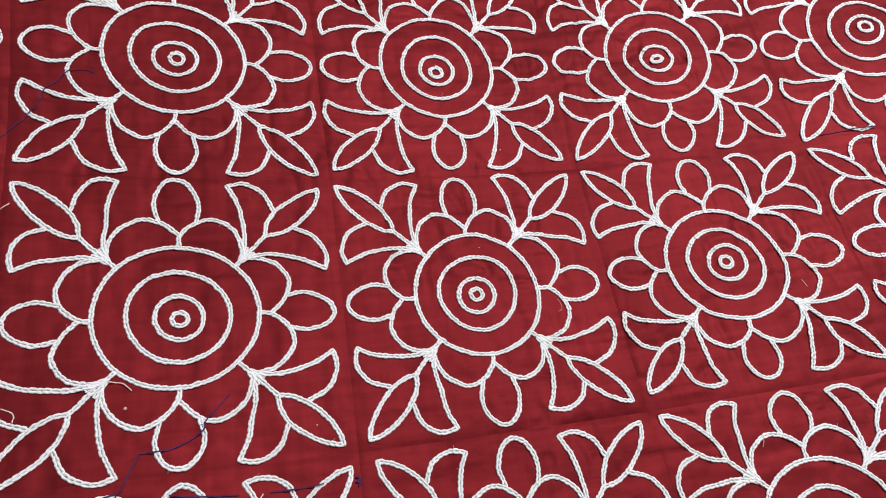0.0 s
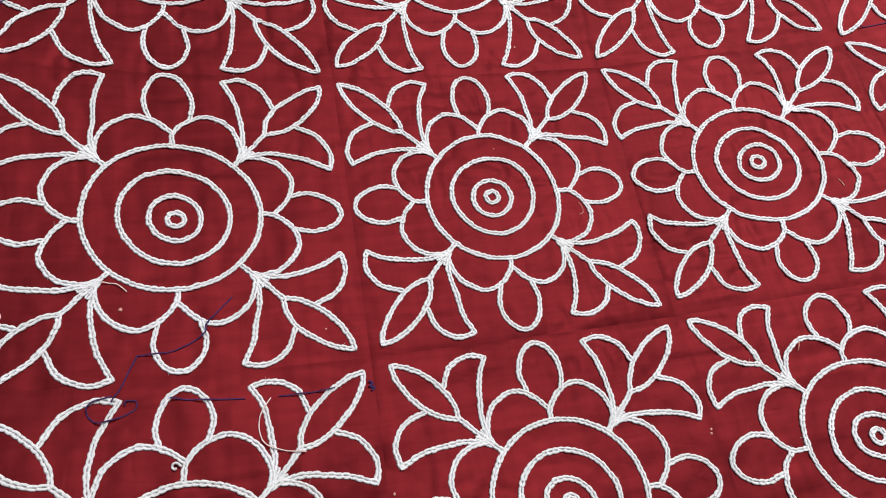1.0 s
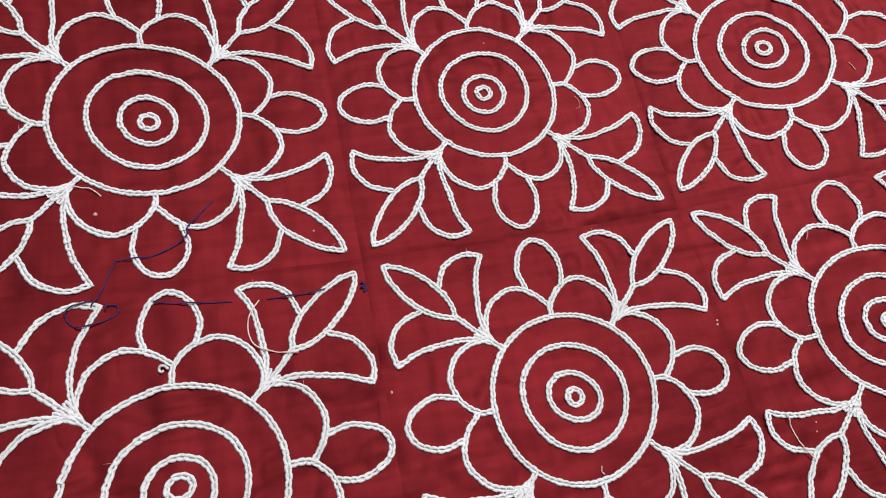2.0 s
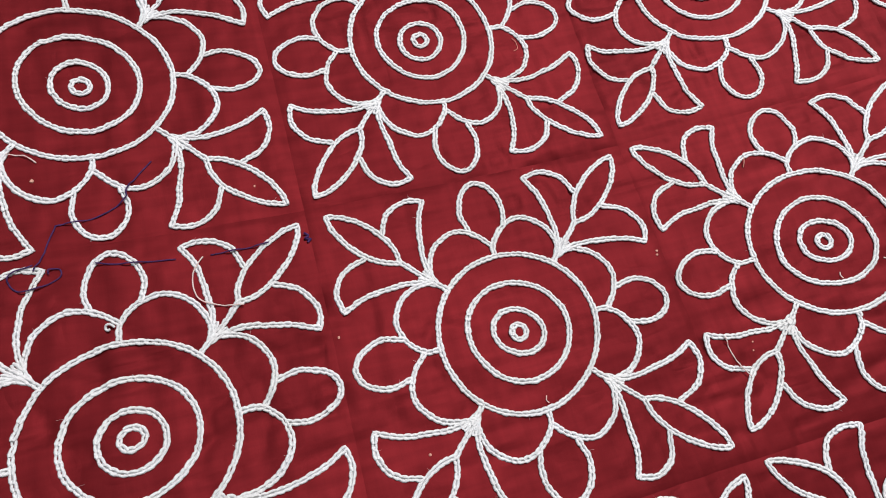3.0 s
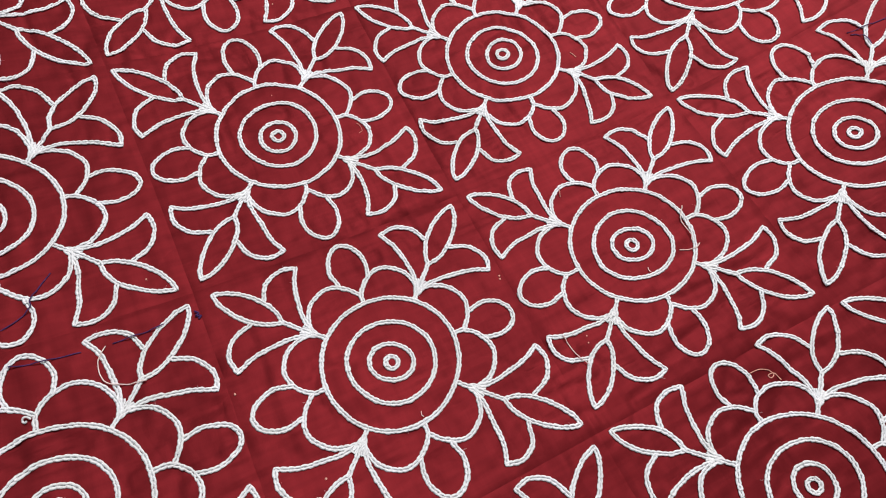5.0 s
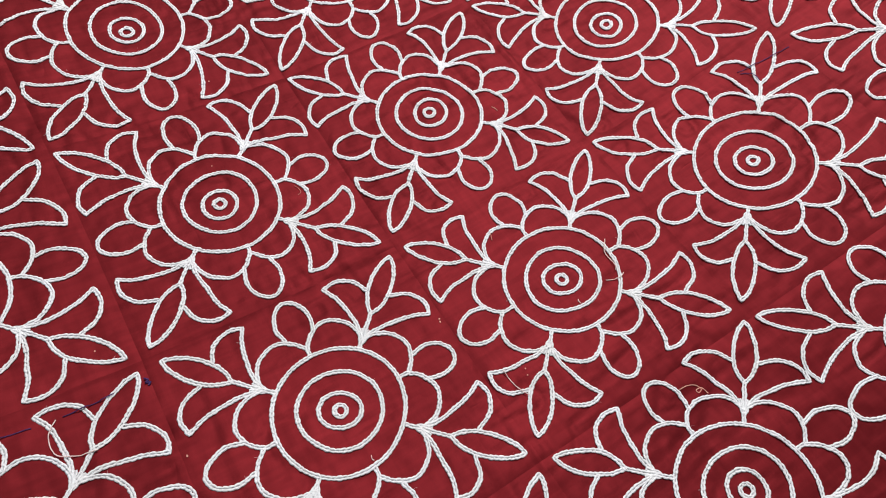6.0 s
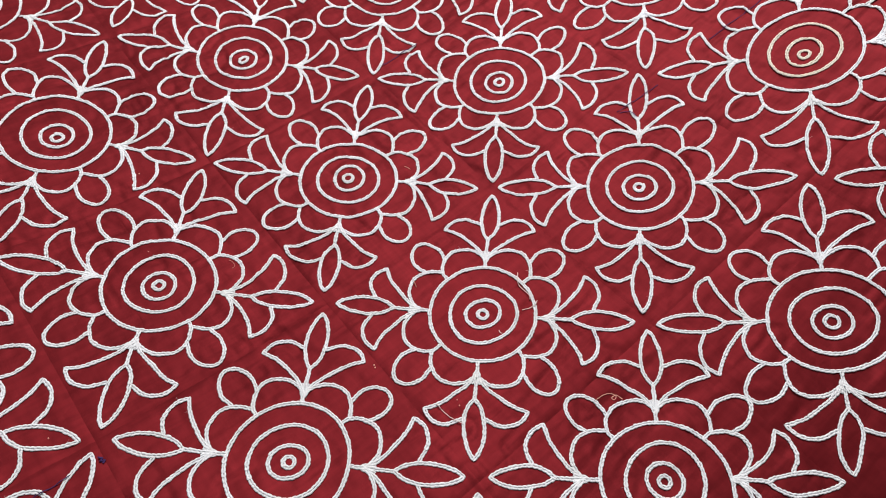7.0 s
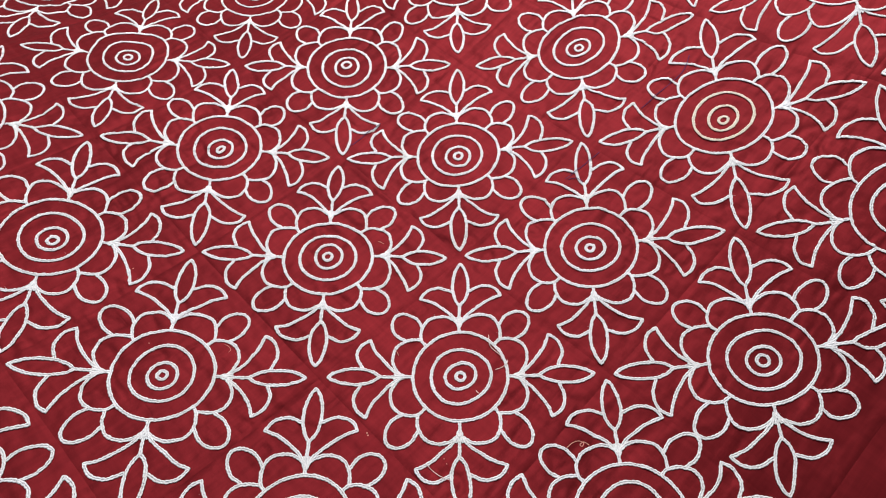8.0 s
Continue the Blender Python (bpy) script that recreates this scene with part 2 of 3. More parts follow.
def flower(cx, cy, parent, skew, hand, drawn, cream=False, fine=True):
    """One hand-stitched flower, traced with the same stencil but never quite alike."""
    seed = rng.uniform(0, 200)
    xx, xy, yx, yy = [v * 0.001 for v in skew]
    marks = np.array(hand, float).reshape(-1, 4)
    loose = 1.0 if len(marks) == 0 else 0.3

    def laid(line, quarter=0.0):
        a = radians(quarter)
        x, y = line[:, 0] * math.cos(a) - line[:, 1] * math.sin(a), line[:, 0] * math.sin(a) + line[:, 1] * math.cos(a)
        w = np.exp(-((x[:, None] - marks[:, 0]) ** 2 + (y[:, None] - marks[:, 1]) ** 2) / (2 * 15.0 ** 2))
        share = w / (w.sum(1, keepdims=True) + 0.12)
        x, y = x * (1 + xx) + y * xy + share @ marks[:, 2], x * yx + y * (1 + yy) + share @ marks[:, 3]
        x, y = x * 0.001, y * 0.001
        wob = 0.0030 * loose
        return np.stack([cx + x + wob * value_noise(x * 22 + seed, y * 22), cy + y + wob * value_noise(x * 22, y * 22 + seed + 31)], -1)

    bx, by = round(cx / P) * P, round(cy / P) * P

    def ringed(d, dx, dy, dr, a2, b2, a3=0.0, b3=0.0, r=59.2):
        two, three = 2 * radians(d), 3 * radians(d)
        size = r + dr + a2 * math.cos(two) + b2 * math.sin(two) + a3 * math.cos(three) + b3 * math.sin(three)
        return np.array((bx + 0.001 * (dx + polar(size, d)[0]), by + 0.001 * (dy + polar(size, d)[1])))

    def rooted(line):
        """Starts the line on the outer ring, where that was drawn off its stencil."""
        if "outer_ring" not in drawn:
            return line
        dx, dy, *oval = drawn["outer_ring"]
        out = line - np.array((bx + 0.001 * dx, by + 0.001 * dy))
        foot = [ringed(math.degrees(math.atan2(y, x)), dx, dy, *oval) for x, y in out]
        beyond = np.hypot(*out.T) - np.hypot(*(np.array(foot) - line + out).T)
        first = int(np.argmax(beyond > 0.002))
        near = np.linspace(foot[first], line[first], 6)[:-1]
        return np.vstack([near, line[first:]])

    for name, r in RINGS:
        ph, k = rng.uniform(0, 6.28), rng.uniform(-0.018, 0.018)
        pts = [polar(r * (1 + k * math.cos(2 * radians(d) + ph)), d) for d in range(0, 360, 15)]
        line = laid(smooth_line(pts, True))
        if name in drawn:
            line = smooth_line([ringed(d, *drawn[name], r=r) for d in range(0, 360, 15)], True)
        ring = chain(name, [line], parent, CREAM if cream and r < 50 else None, fine)
        if cream and r < 50:
            tagged(ring, "ring of cream-coloured yarn")
    for q in (0, 90, 180, 270):
        j = lambda s=1.2: rng.normal(0, s) * 0.6 * loose
        t, u = j(), j(2.0)
        right = [(0, 61), (1 + t, 71), (11 + t, 81.5), (27, 86 + j()), (42, 77.5 + j()), (48.5, 65), (50.5, 51)]
        left = [(1 + t, 71), (-11 + t, 81.5), (-27, 86 + j()), (-42, 77.5 + j()), (-48.5, 65), (-50.5, 51)]
        chain("scalloped_petal", [rooted(laid(smooth_line(right), q))], parent, None, fine)
        chain("scalloped_petal", [laid(smooth_line(left), q)], parent, None, fine)
        half, tip = 16 + j(0.8), 119.5 + j(1.5)
        oval = [(-half + 2 + u / 2, 83.5), (-half - 1 + u, tip - 21), (-half * 0.68 + u, tip - 6), (u, tip), (half * 0.68 + u, tip - 6), (half + 1 + u, tip - 21), (half - 2 + u / 2, 83.5)]
        chain("oval_petal", [laid(smooth_line(oval), q)], parent, None, fine)
        tip, fat = 162.5 + j(1.8), 10.3 + j(0.6)
        up = [(98, 0), (107, fat * 0.62), (122, fat), (140, fat * 0.92), (155, fat * 0.5), (tip, 0)]
        down = [(x, -y) for x, y in up]
        stem = [(61, 0), (71, 0), (85, 0.6 * j()), (98, 0)]
        chain("pointed_leaf", [rooted(laid(smooth_line(stem), q + 45))] + [laid(smooth_line(v), q + 45) for v in (up, down[::-1], [(68, -1.3), (74, -2.3), (80, -3.8)], [(68, 1.3), (74, 2.3), (80, 3.8)])], parent, None, fine)
        for s in (1, -1):
            a, b = j(1.0), j(1.5)
            edge = [polar(71, 1 * s), polar(84, 6.5 * s), polar(97, 13 * s), polar(111, 19.5 * s), polar(123 + b, (26 + a) * s)]
            back = [polar(123 + b, (26 + a) * s), polar(130 + b, 20.5 * s), polar(130, 12.8 * s), polar(121, 5.6 * s)]
            chain("curved_leaf", [laid(smooth_line(edge), q + 45), laid(smooth_line(back), q + 45)], parent, None, fine)


# how far some flowers stand from the middle of their blocks, in millimetres
OFF = {(0, 2): (-1.2, -2.5), (1, 2): (-2.4, 0.2), (2, 2): (-1.8, 4.8), (3, 2): (-2.5, -0.2), (0, 1): (-2, -3.8), (1, 1): (-3.3, 0.9), (2, 1): (-5.1, 2.7), (3, 1): (-4.3, -0.6), (4, 1): (2.4, -13.8), (0, 0): (3.1, -3.9), (1, 0): (1, 2.3), (2, 0): (-1.9, 6.2), (3, 0): (-1, 5.3), (4, 0): (6.2, -10.8), (5, 0): (3, -5), (1, -1): (1, 2), (2, -1): (4.1, 16.8), (3, -1): (5.6, 11.4), (4, -1): (4, -9), (2, 3): (1, -2)}
# stretch and skew of the cloth under some flowers, in thousandths
SKEW = {(0, 2): (5, 22, -3, 2), (1, 2): (-6, 19, 1, 10), (2, 2): (0, 25, -20, 28), (3, 2): (23, 13, 1, 39), (0, 1): (-15, -11, 21, 21), (1, 1): (-17, -25, -5, 5), (2, 1): (2, -16, -21, 0), (3, 1): (8, -31, -9, -14), (4, 1): (0, -26, 8, -6), (0, 0): (-2, -7, 9, 5), (1, 0): (-15, -11, -8, -2), (2, 0): (8, 9, -10, -28), (3, 0): (14, 13, -10, -14), (4, 0): (4, -1, -1, -2), (2, -1): (12, -32, -13, -55), (3, -1): (20, -67, -2, -56), (2, 3): (-3, 14, -20, -22)}
# where the hand strayed from the stencil, in millimetres: outer petals, ring and scallops (E N W S), leaf points, leaf roots and
# side leaves (NE NW SW SE), and the eye
HAND = {}
# rings drawn off their stencil: middle, size, oval and three-cornered bulge, in millimetres
DRAWN = {
    (0, 0): {"outer_ring": (5.4, -3.5, -1.4, -1.3, -1.2, 0.1, 0.4), "middle_ring": (5.0, -3.3, -0.7, -0.0, -0.6, -0.1, 0.2), "inner_ring": (5.4, -4.8, 0.6, -0.3, -0.4), "centre_ring": (5.6, -3.6, 0.4, 0.0, 0.0)},
    (0, 1): {"outer_ring": (-2.7, -1.4, 0.6, -0.3, -0.2, 0.5, 0.1), "middle_ring": (-2.2, -2.4, 1.5, -0.6, -1.1, 0.3, 0.3), "inner_ring": (-2.2, -4.0, 0.7, -0.5, -0.5), "centre_ring": (-1.8, -5.3, -0.2, 0.0, 0.0)},
    (0, 2): {"outer_ring": (-0.5, -1.3, -1.0, 0.8, 0.3, 0.6, 0.1), "middle_ring": (-0.5, -1.7, 0.4, 0.7, -0.5, 0.2, 0.2), "inner_ring": (-0.8, -3.2, 0.5, 0.7, -0.0), "centre_ring": (0.3, -3.4, -0.1, 0.0, 0.0)},
    (1, 0): {"outer_ring": (0.1, 2.5, -1.9, 0.0, 0.6, 0.5, 0.4), "middle_ring": (0.2, 2.1, -0.2, 0.1, -0.7, 0.3, 0.3), "inner_ring": (-0.2, 1.6, -0.1, 0.6, -1.3), "centre_ring": (-0.4, 1.0, -0.6, 0.0, 0.0)},
    (1, 1): {"outer_ring": (-3.7, 1.7, -1.2, -0.9, -0.2, -0.3, -0.5), "middle_ring": (-3.7, 2.2, -0.6, 0.0, 0.2, -0.2, 0.5), "inner_ring": (-5.3, -0.6, -0.4, 0.0, 0.3), "centre_ring": (-5.3, 0.2, -0.4, 0.0, 0.0)},
    (1, 2): {"outer_ring": (-1.8, 2.6, 0.2, -0.8, -0.4, -0.0, -0.2), "middle_ring": (-2.2, 1.0, 0.8, -1.1, 0.4, -0.4, -0.8), "inner_ring": (-2.8, -2.4, 0.4, 0.0, 0.0), "centre_ring": (-3.7, -4.8, 0.5, 0.0, 0.0)},
    (2, -1): {"outer_ring": (6.7, 11.0, 0.7, -0.2, -1.2, 0.3, 0.4), "middle_ring": (6.9, 13.6, 0.3, 2.4, 0.4), "inner_ring": (7.2, 14.3, -0.4, 0.0, 0.0), "centre_ring": (6.6, 14.2, -0.5, 0.0, 0.0)},
    (2, 0): {"outer_ring": (-0.5, 6.9, -1.2, 0.9, 0.2, -0.1, 0.0), "middle_ring": (-1.1, 6.1, -0.2, 1.2, -0.4, -0.5, -0.8), "inner_ring": (-0.8, 6.2, 0.6, 1.6, -0.8), "centre_ring": (-1.5, 5.8, -0.5, 0.0, 0.0)},
    (2, 1): {"outer_ring": (-4.8, 2.0, -1.2, 0.4, -1.6, -0.3, -0.2), "middle_ring": (-4.8, 2.2, 0.4, 0.2, -1.1, -0.3, 0.1), "inner_ring": (-3.0, 2.3, 1.3, 0.3, 0.6), "centre_ring": (-4.3, 3.1, 0.1, 0.0, 0.0)},
    (2, 2): {"outer_ring": (0.6, 4.8, 0.9, -0.3, 0.7, 0.1, -0.2), "middle_ring": (0.7, 4.0, 0.8, 0.1, 0.2, -0.4, -0.2), "inner_ring": (-0.8, 1.2, 0.2, 0.9, 0.3, 0.1, 0.2), "centre_ring": (-0.7, 0.6, -0.9, 1.2, 0.5)},
    (3, -1): {"outer_ring": (4.4, 9.7, -1.5, 1.6, -2.8, -0.9, -0.3), "middle_ring": (4.8, 7.9, 1.5, 1.3, -2.6, 0.2, -0.4), "inner_ring": (3.3, 6.8, 0.9, 0.7, -0.9), "centre_ring": (3.3, 7.4, 0.8, 0.0, 0.0)},
    (3, 0): {"outer_ring": (-0.5, 5.0, 0.9, 0.4, 0.0, -0.0, 0.1), "middle_ring": (-1.2, 4.8, 0.5, 0.3, -1.0, -0.2, 0.1), "inner_ring": (-2.8, 3.6, 0.6, 0.2, -0.7), "centre_ring": (-3.0, 4.1, -0.7, 0.0, 0.0)},
    (3, 1): {"outer_ring": (-4.4, -1.2, -0.6, 0.9, -1.7, -0.5, -0.3), "middle_ring": (-6.1, -1.1, 0.0, 0.1, -0.4, -0.1, -0.2), "inner_ring": (-7.4, -4.4, 0.5, -0.1, -0.1)},
    (3, 2): {"outer_ring": (-2.9, 2.4, 4.5, -0.7, 0.2, 0.2, -0.2), "middle_ring": (-4.0, 1.0, 3.7, -0.7, 0.8, 0.3, 0.1), "inner_ring": (-3.3, 1.5, 2.6, -0.1, 1.2), "centre_ring": (-1.4, 4.6, 1.3, 0.0, 0.0)},
    (4, 0): {"outer_ring": (7.3, -9.6, -0.5, 0.3, -1.3, -0.2, 0.3), "middle_ring": (6.8, -9.4, 0.7, 0.5, -0.4, -0.9, 0.1), "inner_ring": (4.7, -11.5, 1.7, 0.6, 0.6)},
    (4, 1): {"outer_ring": (3.4, -12.8, -0.0, 1.5, -0.8, 0.4, 0.3), "middle_ring": (3.3, -11.9, -0.5, 2.1, -1.7, -0.6, -0.1), "inner_ring": (1.3, -13.8, -0.8, 1.3, -1.2)},
}


def strayed(c, r, petals, ring, scallops, points, roots, sides, eye):
    HAND[c, r] = [(*polar(119, 90 * i), *petals[2 * i:2 * i + 2]) for i in range(4)]
    HAND[c, r] += [(*polar(64, 90 * i), *polar(ring[i], 90 * i)) for i in range(4)]
    HAND[c, r] += [(*polar(90, 90 * (i // 2) + (-17, 17)[i % 2]), *polar(scallops[i], 90 * (i // 2) + (-17, 17)[i % 2])) for i in range(8)]
    HAND[c, r] += [(*polar(162, 45 + 90 * i), *points[2 * i:2 * i + 2]) for i in range(4)]
    HAND[c, r] += [(*polar(71, 45 + 90 * i), *roots[2 * i:2 * i + 2]) for i in range(4)]
    HAND[c, r] += [(*polar(123, 45 + 90 * (i // 2) + (26, -26)[i % 2]), *sides[2 * i:2 * i + 2]) for i in range(8)]
    HAND[c, r].append((0, 0, *eye))


strayed(0, 2, (1.5, 0.8, 0, -0, 4.5, -1.5, 0.9, 1.7), (-2.3, -1, -5.9, -6.9), (-1.5, -1.4, -0, 0, -4.6, -3.8, -1.5, -4.3), (-0.4, -0.8, -0, 0, 1, 0.4, 2.9, -3.2), (0.2, -1.7, 2.4, -2.9, 0.5, 0.9, 0.3, 2.6), (0, -0, -0.5, -1.9, 0.6, -2.1, 0, 0, 2.5, -0.6, 4.1, 1.5, 0.7, 0.2, 0.8, -0.8), (1, -1))
strayed(1, 2, (1.7, -0.6, -3.8, -0.2, 1.5, -1.2, -0.3, 3.9), (-1.4, -6.7, 0.8, -6.2), (-2, 0.7, 4.9, -7.1, -3.1, -3.7, -5.4, -4.2), (-0.3, 3.5, 0.3, -0.6, -0.9, 1.2, 0.3, 1.8), (0.5, -0.4, 1.1, -3.4, 2.7, -0.6, 1.1, 0.6), (1.9, -1, 1.6, 4.6, 2, -3.3, 0.1, -0.3, -0.2, 0.1, -1.8, -0.5, -0.1, 4, -2.8, 0.2), (-3, -4))
strayed(2, 2, (-1.3, 2.1, -1.4, -1.4, 0.3, -2.2, -2, -0.1), (2.1, -7.9, -3.6, 0.6), (1.6, 0.2, 1.6, -5.1, -3.9, -1.2, 2.9, 1.8), (-6.8, 2.4, -3.4, -4.9, -3.2, -3.6, -2.8, -0.8), (3.4, 0.2, 1.3, -4.3, -1.8, -1.2, 4.2, -2.2), (-1.7, 0.1, 0.8, 5, 3.5, -1.9, 5.3, 1.1, -0.8, -6.3, -3.8, -0.9, 0.4, 0.4, -4.6, -1.8), (1, -3))
strayed(3, 2, (0.8, 6.4, -0.4, 0.8, -2.2, -2.4, -3.9, -4.7), (4.3, 3, 4.3, 2.5), (-3.2, -2.8, 3.3, 3, 2.5, 1.8, 3.4, -0.5), (-1.6, 2, -1.7, -2, -2.2, -6.2, -1.8, -0.1), (2.7, 4.8, -2.4, 1.5, 0.8, -1.6, 0.7, -1), (3, 2.5, 6, 6.5, 0, 7.9, -3.2, 2.1, -2.2, -1.1, 1.4, -5.9, 1.7, 3.7, -0.6, -1.7), (3, 5))
strayed(0, 1, (2.3, -3.2, -1.4, 5.8, 4.1, 2, 0.5, 4.5), (-2.6, 0.7, -2.9, -6.7), (0.7, -0.1, -1.1, 0.4, 0, -2.6, -2.3, -2.1), (4, -2.6, -3, 3.1, 0.6, -0.6, 1.8, 1.9), (-1, -1, -3.7, 1.4, -1.2, 1.1, 2.4, -0.5), (-0.7, 2.2, 1, -5.8, 3.3, 3.2, -5.3, 4.8, 1.1, 0.3, 1, -0.5, 1, 2.1, 0.8, 1.9), (0, -1))
strayed(1, 1, (-1.6, 1.5, -1, 1.6, -1, -2.1, -1, 0.1), (-1.1, -5.8, -0.5, -8), (-4.4, -1.8, -1.7, -3.3, -3.4, -1, -3.5, -5.2), (3.4, 2.4, -0.6, 0.2, -1.7, -2.8, 1.6, 0.7), (-1.1, 5.1, 1.6, -3.7, -2.3, 0.8, -2.6, 1.8), (-0.4, 4, 1.6, 1.1, -0.3, -3.4, 1, -0.8, -4.9, -0.3, -2.4, -2, 3.3, 4.6, 0.2, 6), (-2, -3))
strayed(2, 1, (-0.3, -0.9, 0.8, -3, 2, -0.5, -0.8, 4.5), (-3.7, -7, -2.5, -3.2), (-1.4, -1.7, -2.4, -4.3, -3.9, -3, -4.7, -2.1), (0.3, -2.8, 0.8, -0.2, 0.1, 0.3, -3.6, 3.1), (-3.3, -0.3, -1.8, -0.9, 0.1, 0, 5.1, 0.8), (2.8, -0.3, -2.2, -1.3, -1.6, 0.7, -0.2, 1.2, -4, 1.6, 0.9, 0.3, -0.1, -1.9, 0.5, 4.4), (0, 1))
strayed(3, 1, (1.1, 3.6, -5.7, -2.5, 2.6, -0.7, 1.3, 1.6), (3.7, -2.7, -6.2, -4.1), (-2.3, -0.5, -6.4, -4.4, -3.4, -2.1, -0.5, -4), (3.6, 0.9, 1.4, -1.1, -3.1, -3.7, 1, -2.7), (-1.7, -0.9, 0.6, -0.5, 1.6, 0, -0.4, 2.3), (-2.4, 0.1, 2.4, 2.9, 1.4, -6.3, -3, 2.1, -2.1, -4.1, -2.6, -1.2, -0.5, 5.6, -2.5, -0.8), (-3, -4))
strayed(4, 1, (-0.1, -0.2, 3, 0.8, -5.2, 2, 4.3, 3.8), (1.5, -0, 2.3, -2.3), (-0.7, -3.5, -2.9, -3.2, 0.9, -3.2, -4.4, -1.1), (-0, 0, 0.6, -6.9, -5.1, -0.7, 4.3, 4.6), (-4, -1.3, 0.7, -1.6, -0.8, 1.1, -1, 2.3), (0.8, 0.3, -0.2, -0.3, 1.3, 1.1, -1, 1.2, -0.1, -2.5, -4.1, 0.5, -1.8, 0.3, -4.3, -2.4), (-1, -1))
strayed(0, 0, (2.2, -0.6, -0.3, 0.8, -0, -0, -0, 0), (2.7, 1.1, 0, -0), (0.1, -2.8, -0.4, -1.1, -3, 0, -0, -0), (1.5, 1.1, 0, -0, -0, 0, -0, -0), (1.1, -0.2, 1.5, -0.3, -0, 0, -2.3, 0.5), (1, 0.2, -0.8, -1.2, 3, -1, 3.9, -1.5, -0, 0, -0, -0, -1.4, 1, -0, -0), (1, -1))
strayed(1, 0, (-5.2, -2.2, 1, -2.2, 1.7, -1.6, -2, 1.9), (-3.4, -7.5, -1.4, -4.4), (-4.1, -5.3, -3.2, -3.1, -2.8, -0.4, -2.9, -3.6), (1.9, 0.5, 2.3, -2, -0, -0, 1.5, 0.3), (-1.8, -0.4, -0.6, -1.1, -0, -0.7, -0, 0.3), (-0.2, -2.1, 1.2, 0, -0.2, 1.3, -1.3, -6.6, -0, 0, 1, -2.3, 1.7, 0.9, 5.1, 0.7), (-0, -0))
strayed(2, 0, (-1, -1, 1.1, 0, 0.2, -2.2, -4, 0.3), (0.1, -0.2, 0.4, -5.1), (-1.3, 0.7, -1.8, -0.7, -1.6, -1.7, -1.7, -3.9), (-0, 1, 0.7, 0.1, 3, -2, -1, -2), (-0.4, 1.9, -0.1, 0.4, -2.3, -1.8, -1.9, -0.1), (0.7, -0.5, 0.4, 2.5, 0.6, 2.4, -6, 0.1, 0.8, -0, 0.9, -6.2, -0, -1, -0.1, 1.2), (-0, 1))
strayed(3, 0, (2.4, 3.1, -2.3, 0.8, -1.7, -1.1, -0.9, -1.9), (0.1, -7.6, -0.8, -4.3), (-2.8, 2, -2, 0.3, -3.7, -2.4, 2.1, 1.1), (4.9, 2.5, -5.3, 1.7, -2.7, 0, 5.3, -3.3), (1.6, 0.9, 0.3, -0.8, -1.1, 1.7, 2.1, 1.2), (1.5, -2.5, 3.9, 3.8, -0.1, -2, 0.4, -1.5, -0.1, 0.1, 2.2, -4.4, 7.6, 1.6, -0.1, -2.8), (-1, 0))
strayed(4, 0, (1.2, 1.5, -1.8, -1.7, 1, 2.8, 1.2, 4.9), (-1.8, -3.5, 1, 1.6), (-5.1, -2.6, -0.7, -1.8, -0.6, -2.1, -4.7, -1.3), (1.9, 2.7, -3.7, -2.9, -5.2, -5.6, -4, -0.8), (0.1, 1.5, 0.6, 2.6, 3.2, 2.1, -4.6, -1.8), (-4, -1.1, 2.3, -1.9, -0.8, 3.5, -0.7, -1.1, 4.1, -6.3, -1.6, 0.8, -2, -2, 0.1, 1.3), (-4, -3))
strayed(2, -1, (4.3, -2.2, -1.2, -2.5, -0, -0, 0, 0), (0.7, -3.1, -0, 0), (4, -1.2, -5.9, -4.1, -4, -0, -0, -0), (-1.3, 1.3, 1.1, -5.9, 0, 0, 5.5, 2.1), (1.6, 1.5, -1.4, -0.9, 0, 0, 2.1, 4.6), (-1.3, 0.2, 1.4, -1, 4.5, -2.8, 0.6, -1, 0, 0, 0, -0, 0.3, -0, 0, 0), (2, -2))
strayed(3, -1, (-1.1, 1.4, 0.6, -0.5, -3.1, -0.8, 4.8, 4.2), (3.5, -1.4, -1.5, 0.2), (-4.6, -4.5, -2.1, 0.8, -1.5, 1.8, 2.7, 5.1), (2.9, 3.1, -2.7, 4.4, -5.8, 3.8, 4.4, 8.2), (-2.8, -2.4, -1.3, 0.6, 0.1, -2, 2.9, 1.6), (5.2, -1.3, -1, -2, -5, -3.8, 1.9, 2.3, -0.3, 3.2, -3.8, -2.1, 2.2, 3.3, 3.6, 5.3), (-1, -2))
strayed(2, 3, (0, 1, -2, 1, 1, 1, 1, 1), (6, 6, 0, 0), (0, 0, 0, 0, 0, 0, 0, 0), (0, 0, 1, -5, 1, 3, -2, 2), (0, 0, 0, 0, 0, 0, 0, 0), (0, 0, 0, 0, -1, 1, 2, 3, -1, 2, 0, -1, 3, -5, 1, -2), (-2, -3))
for c in COLS:
    for r in ROWS:
        block = sheet("block", (c - 0.5) * P, (c + 0.5) * P, (r - 0.5) * P, (r + 0.5) * P, 0.0031, quilt)
        dx, dy = OFF.get((c, r), (0, 0))
        flower(c * P + dx * 0.001, r * P + dy * 0.001, block, SKEW.get((c, r), (0, 0, 0, 0)), HAND.get((c, r), ()), DRAWN.get((c, r), {}), (c, r) == (4, 0), 0 <= c <= 4 and r <= 2)
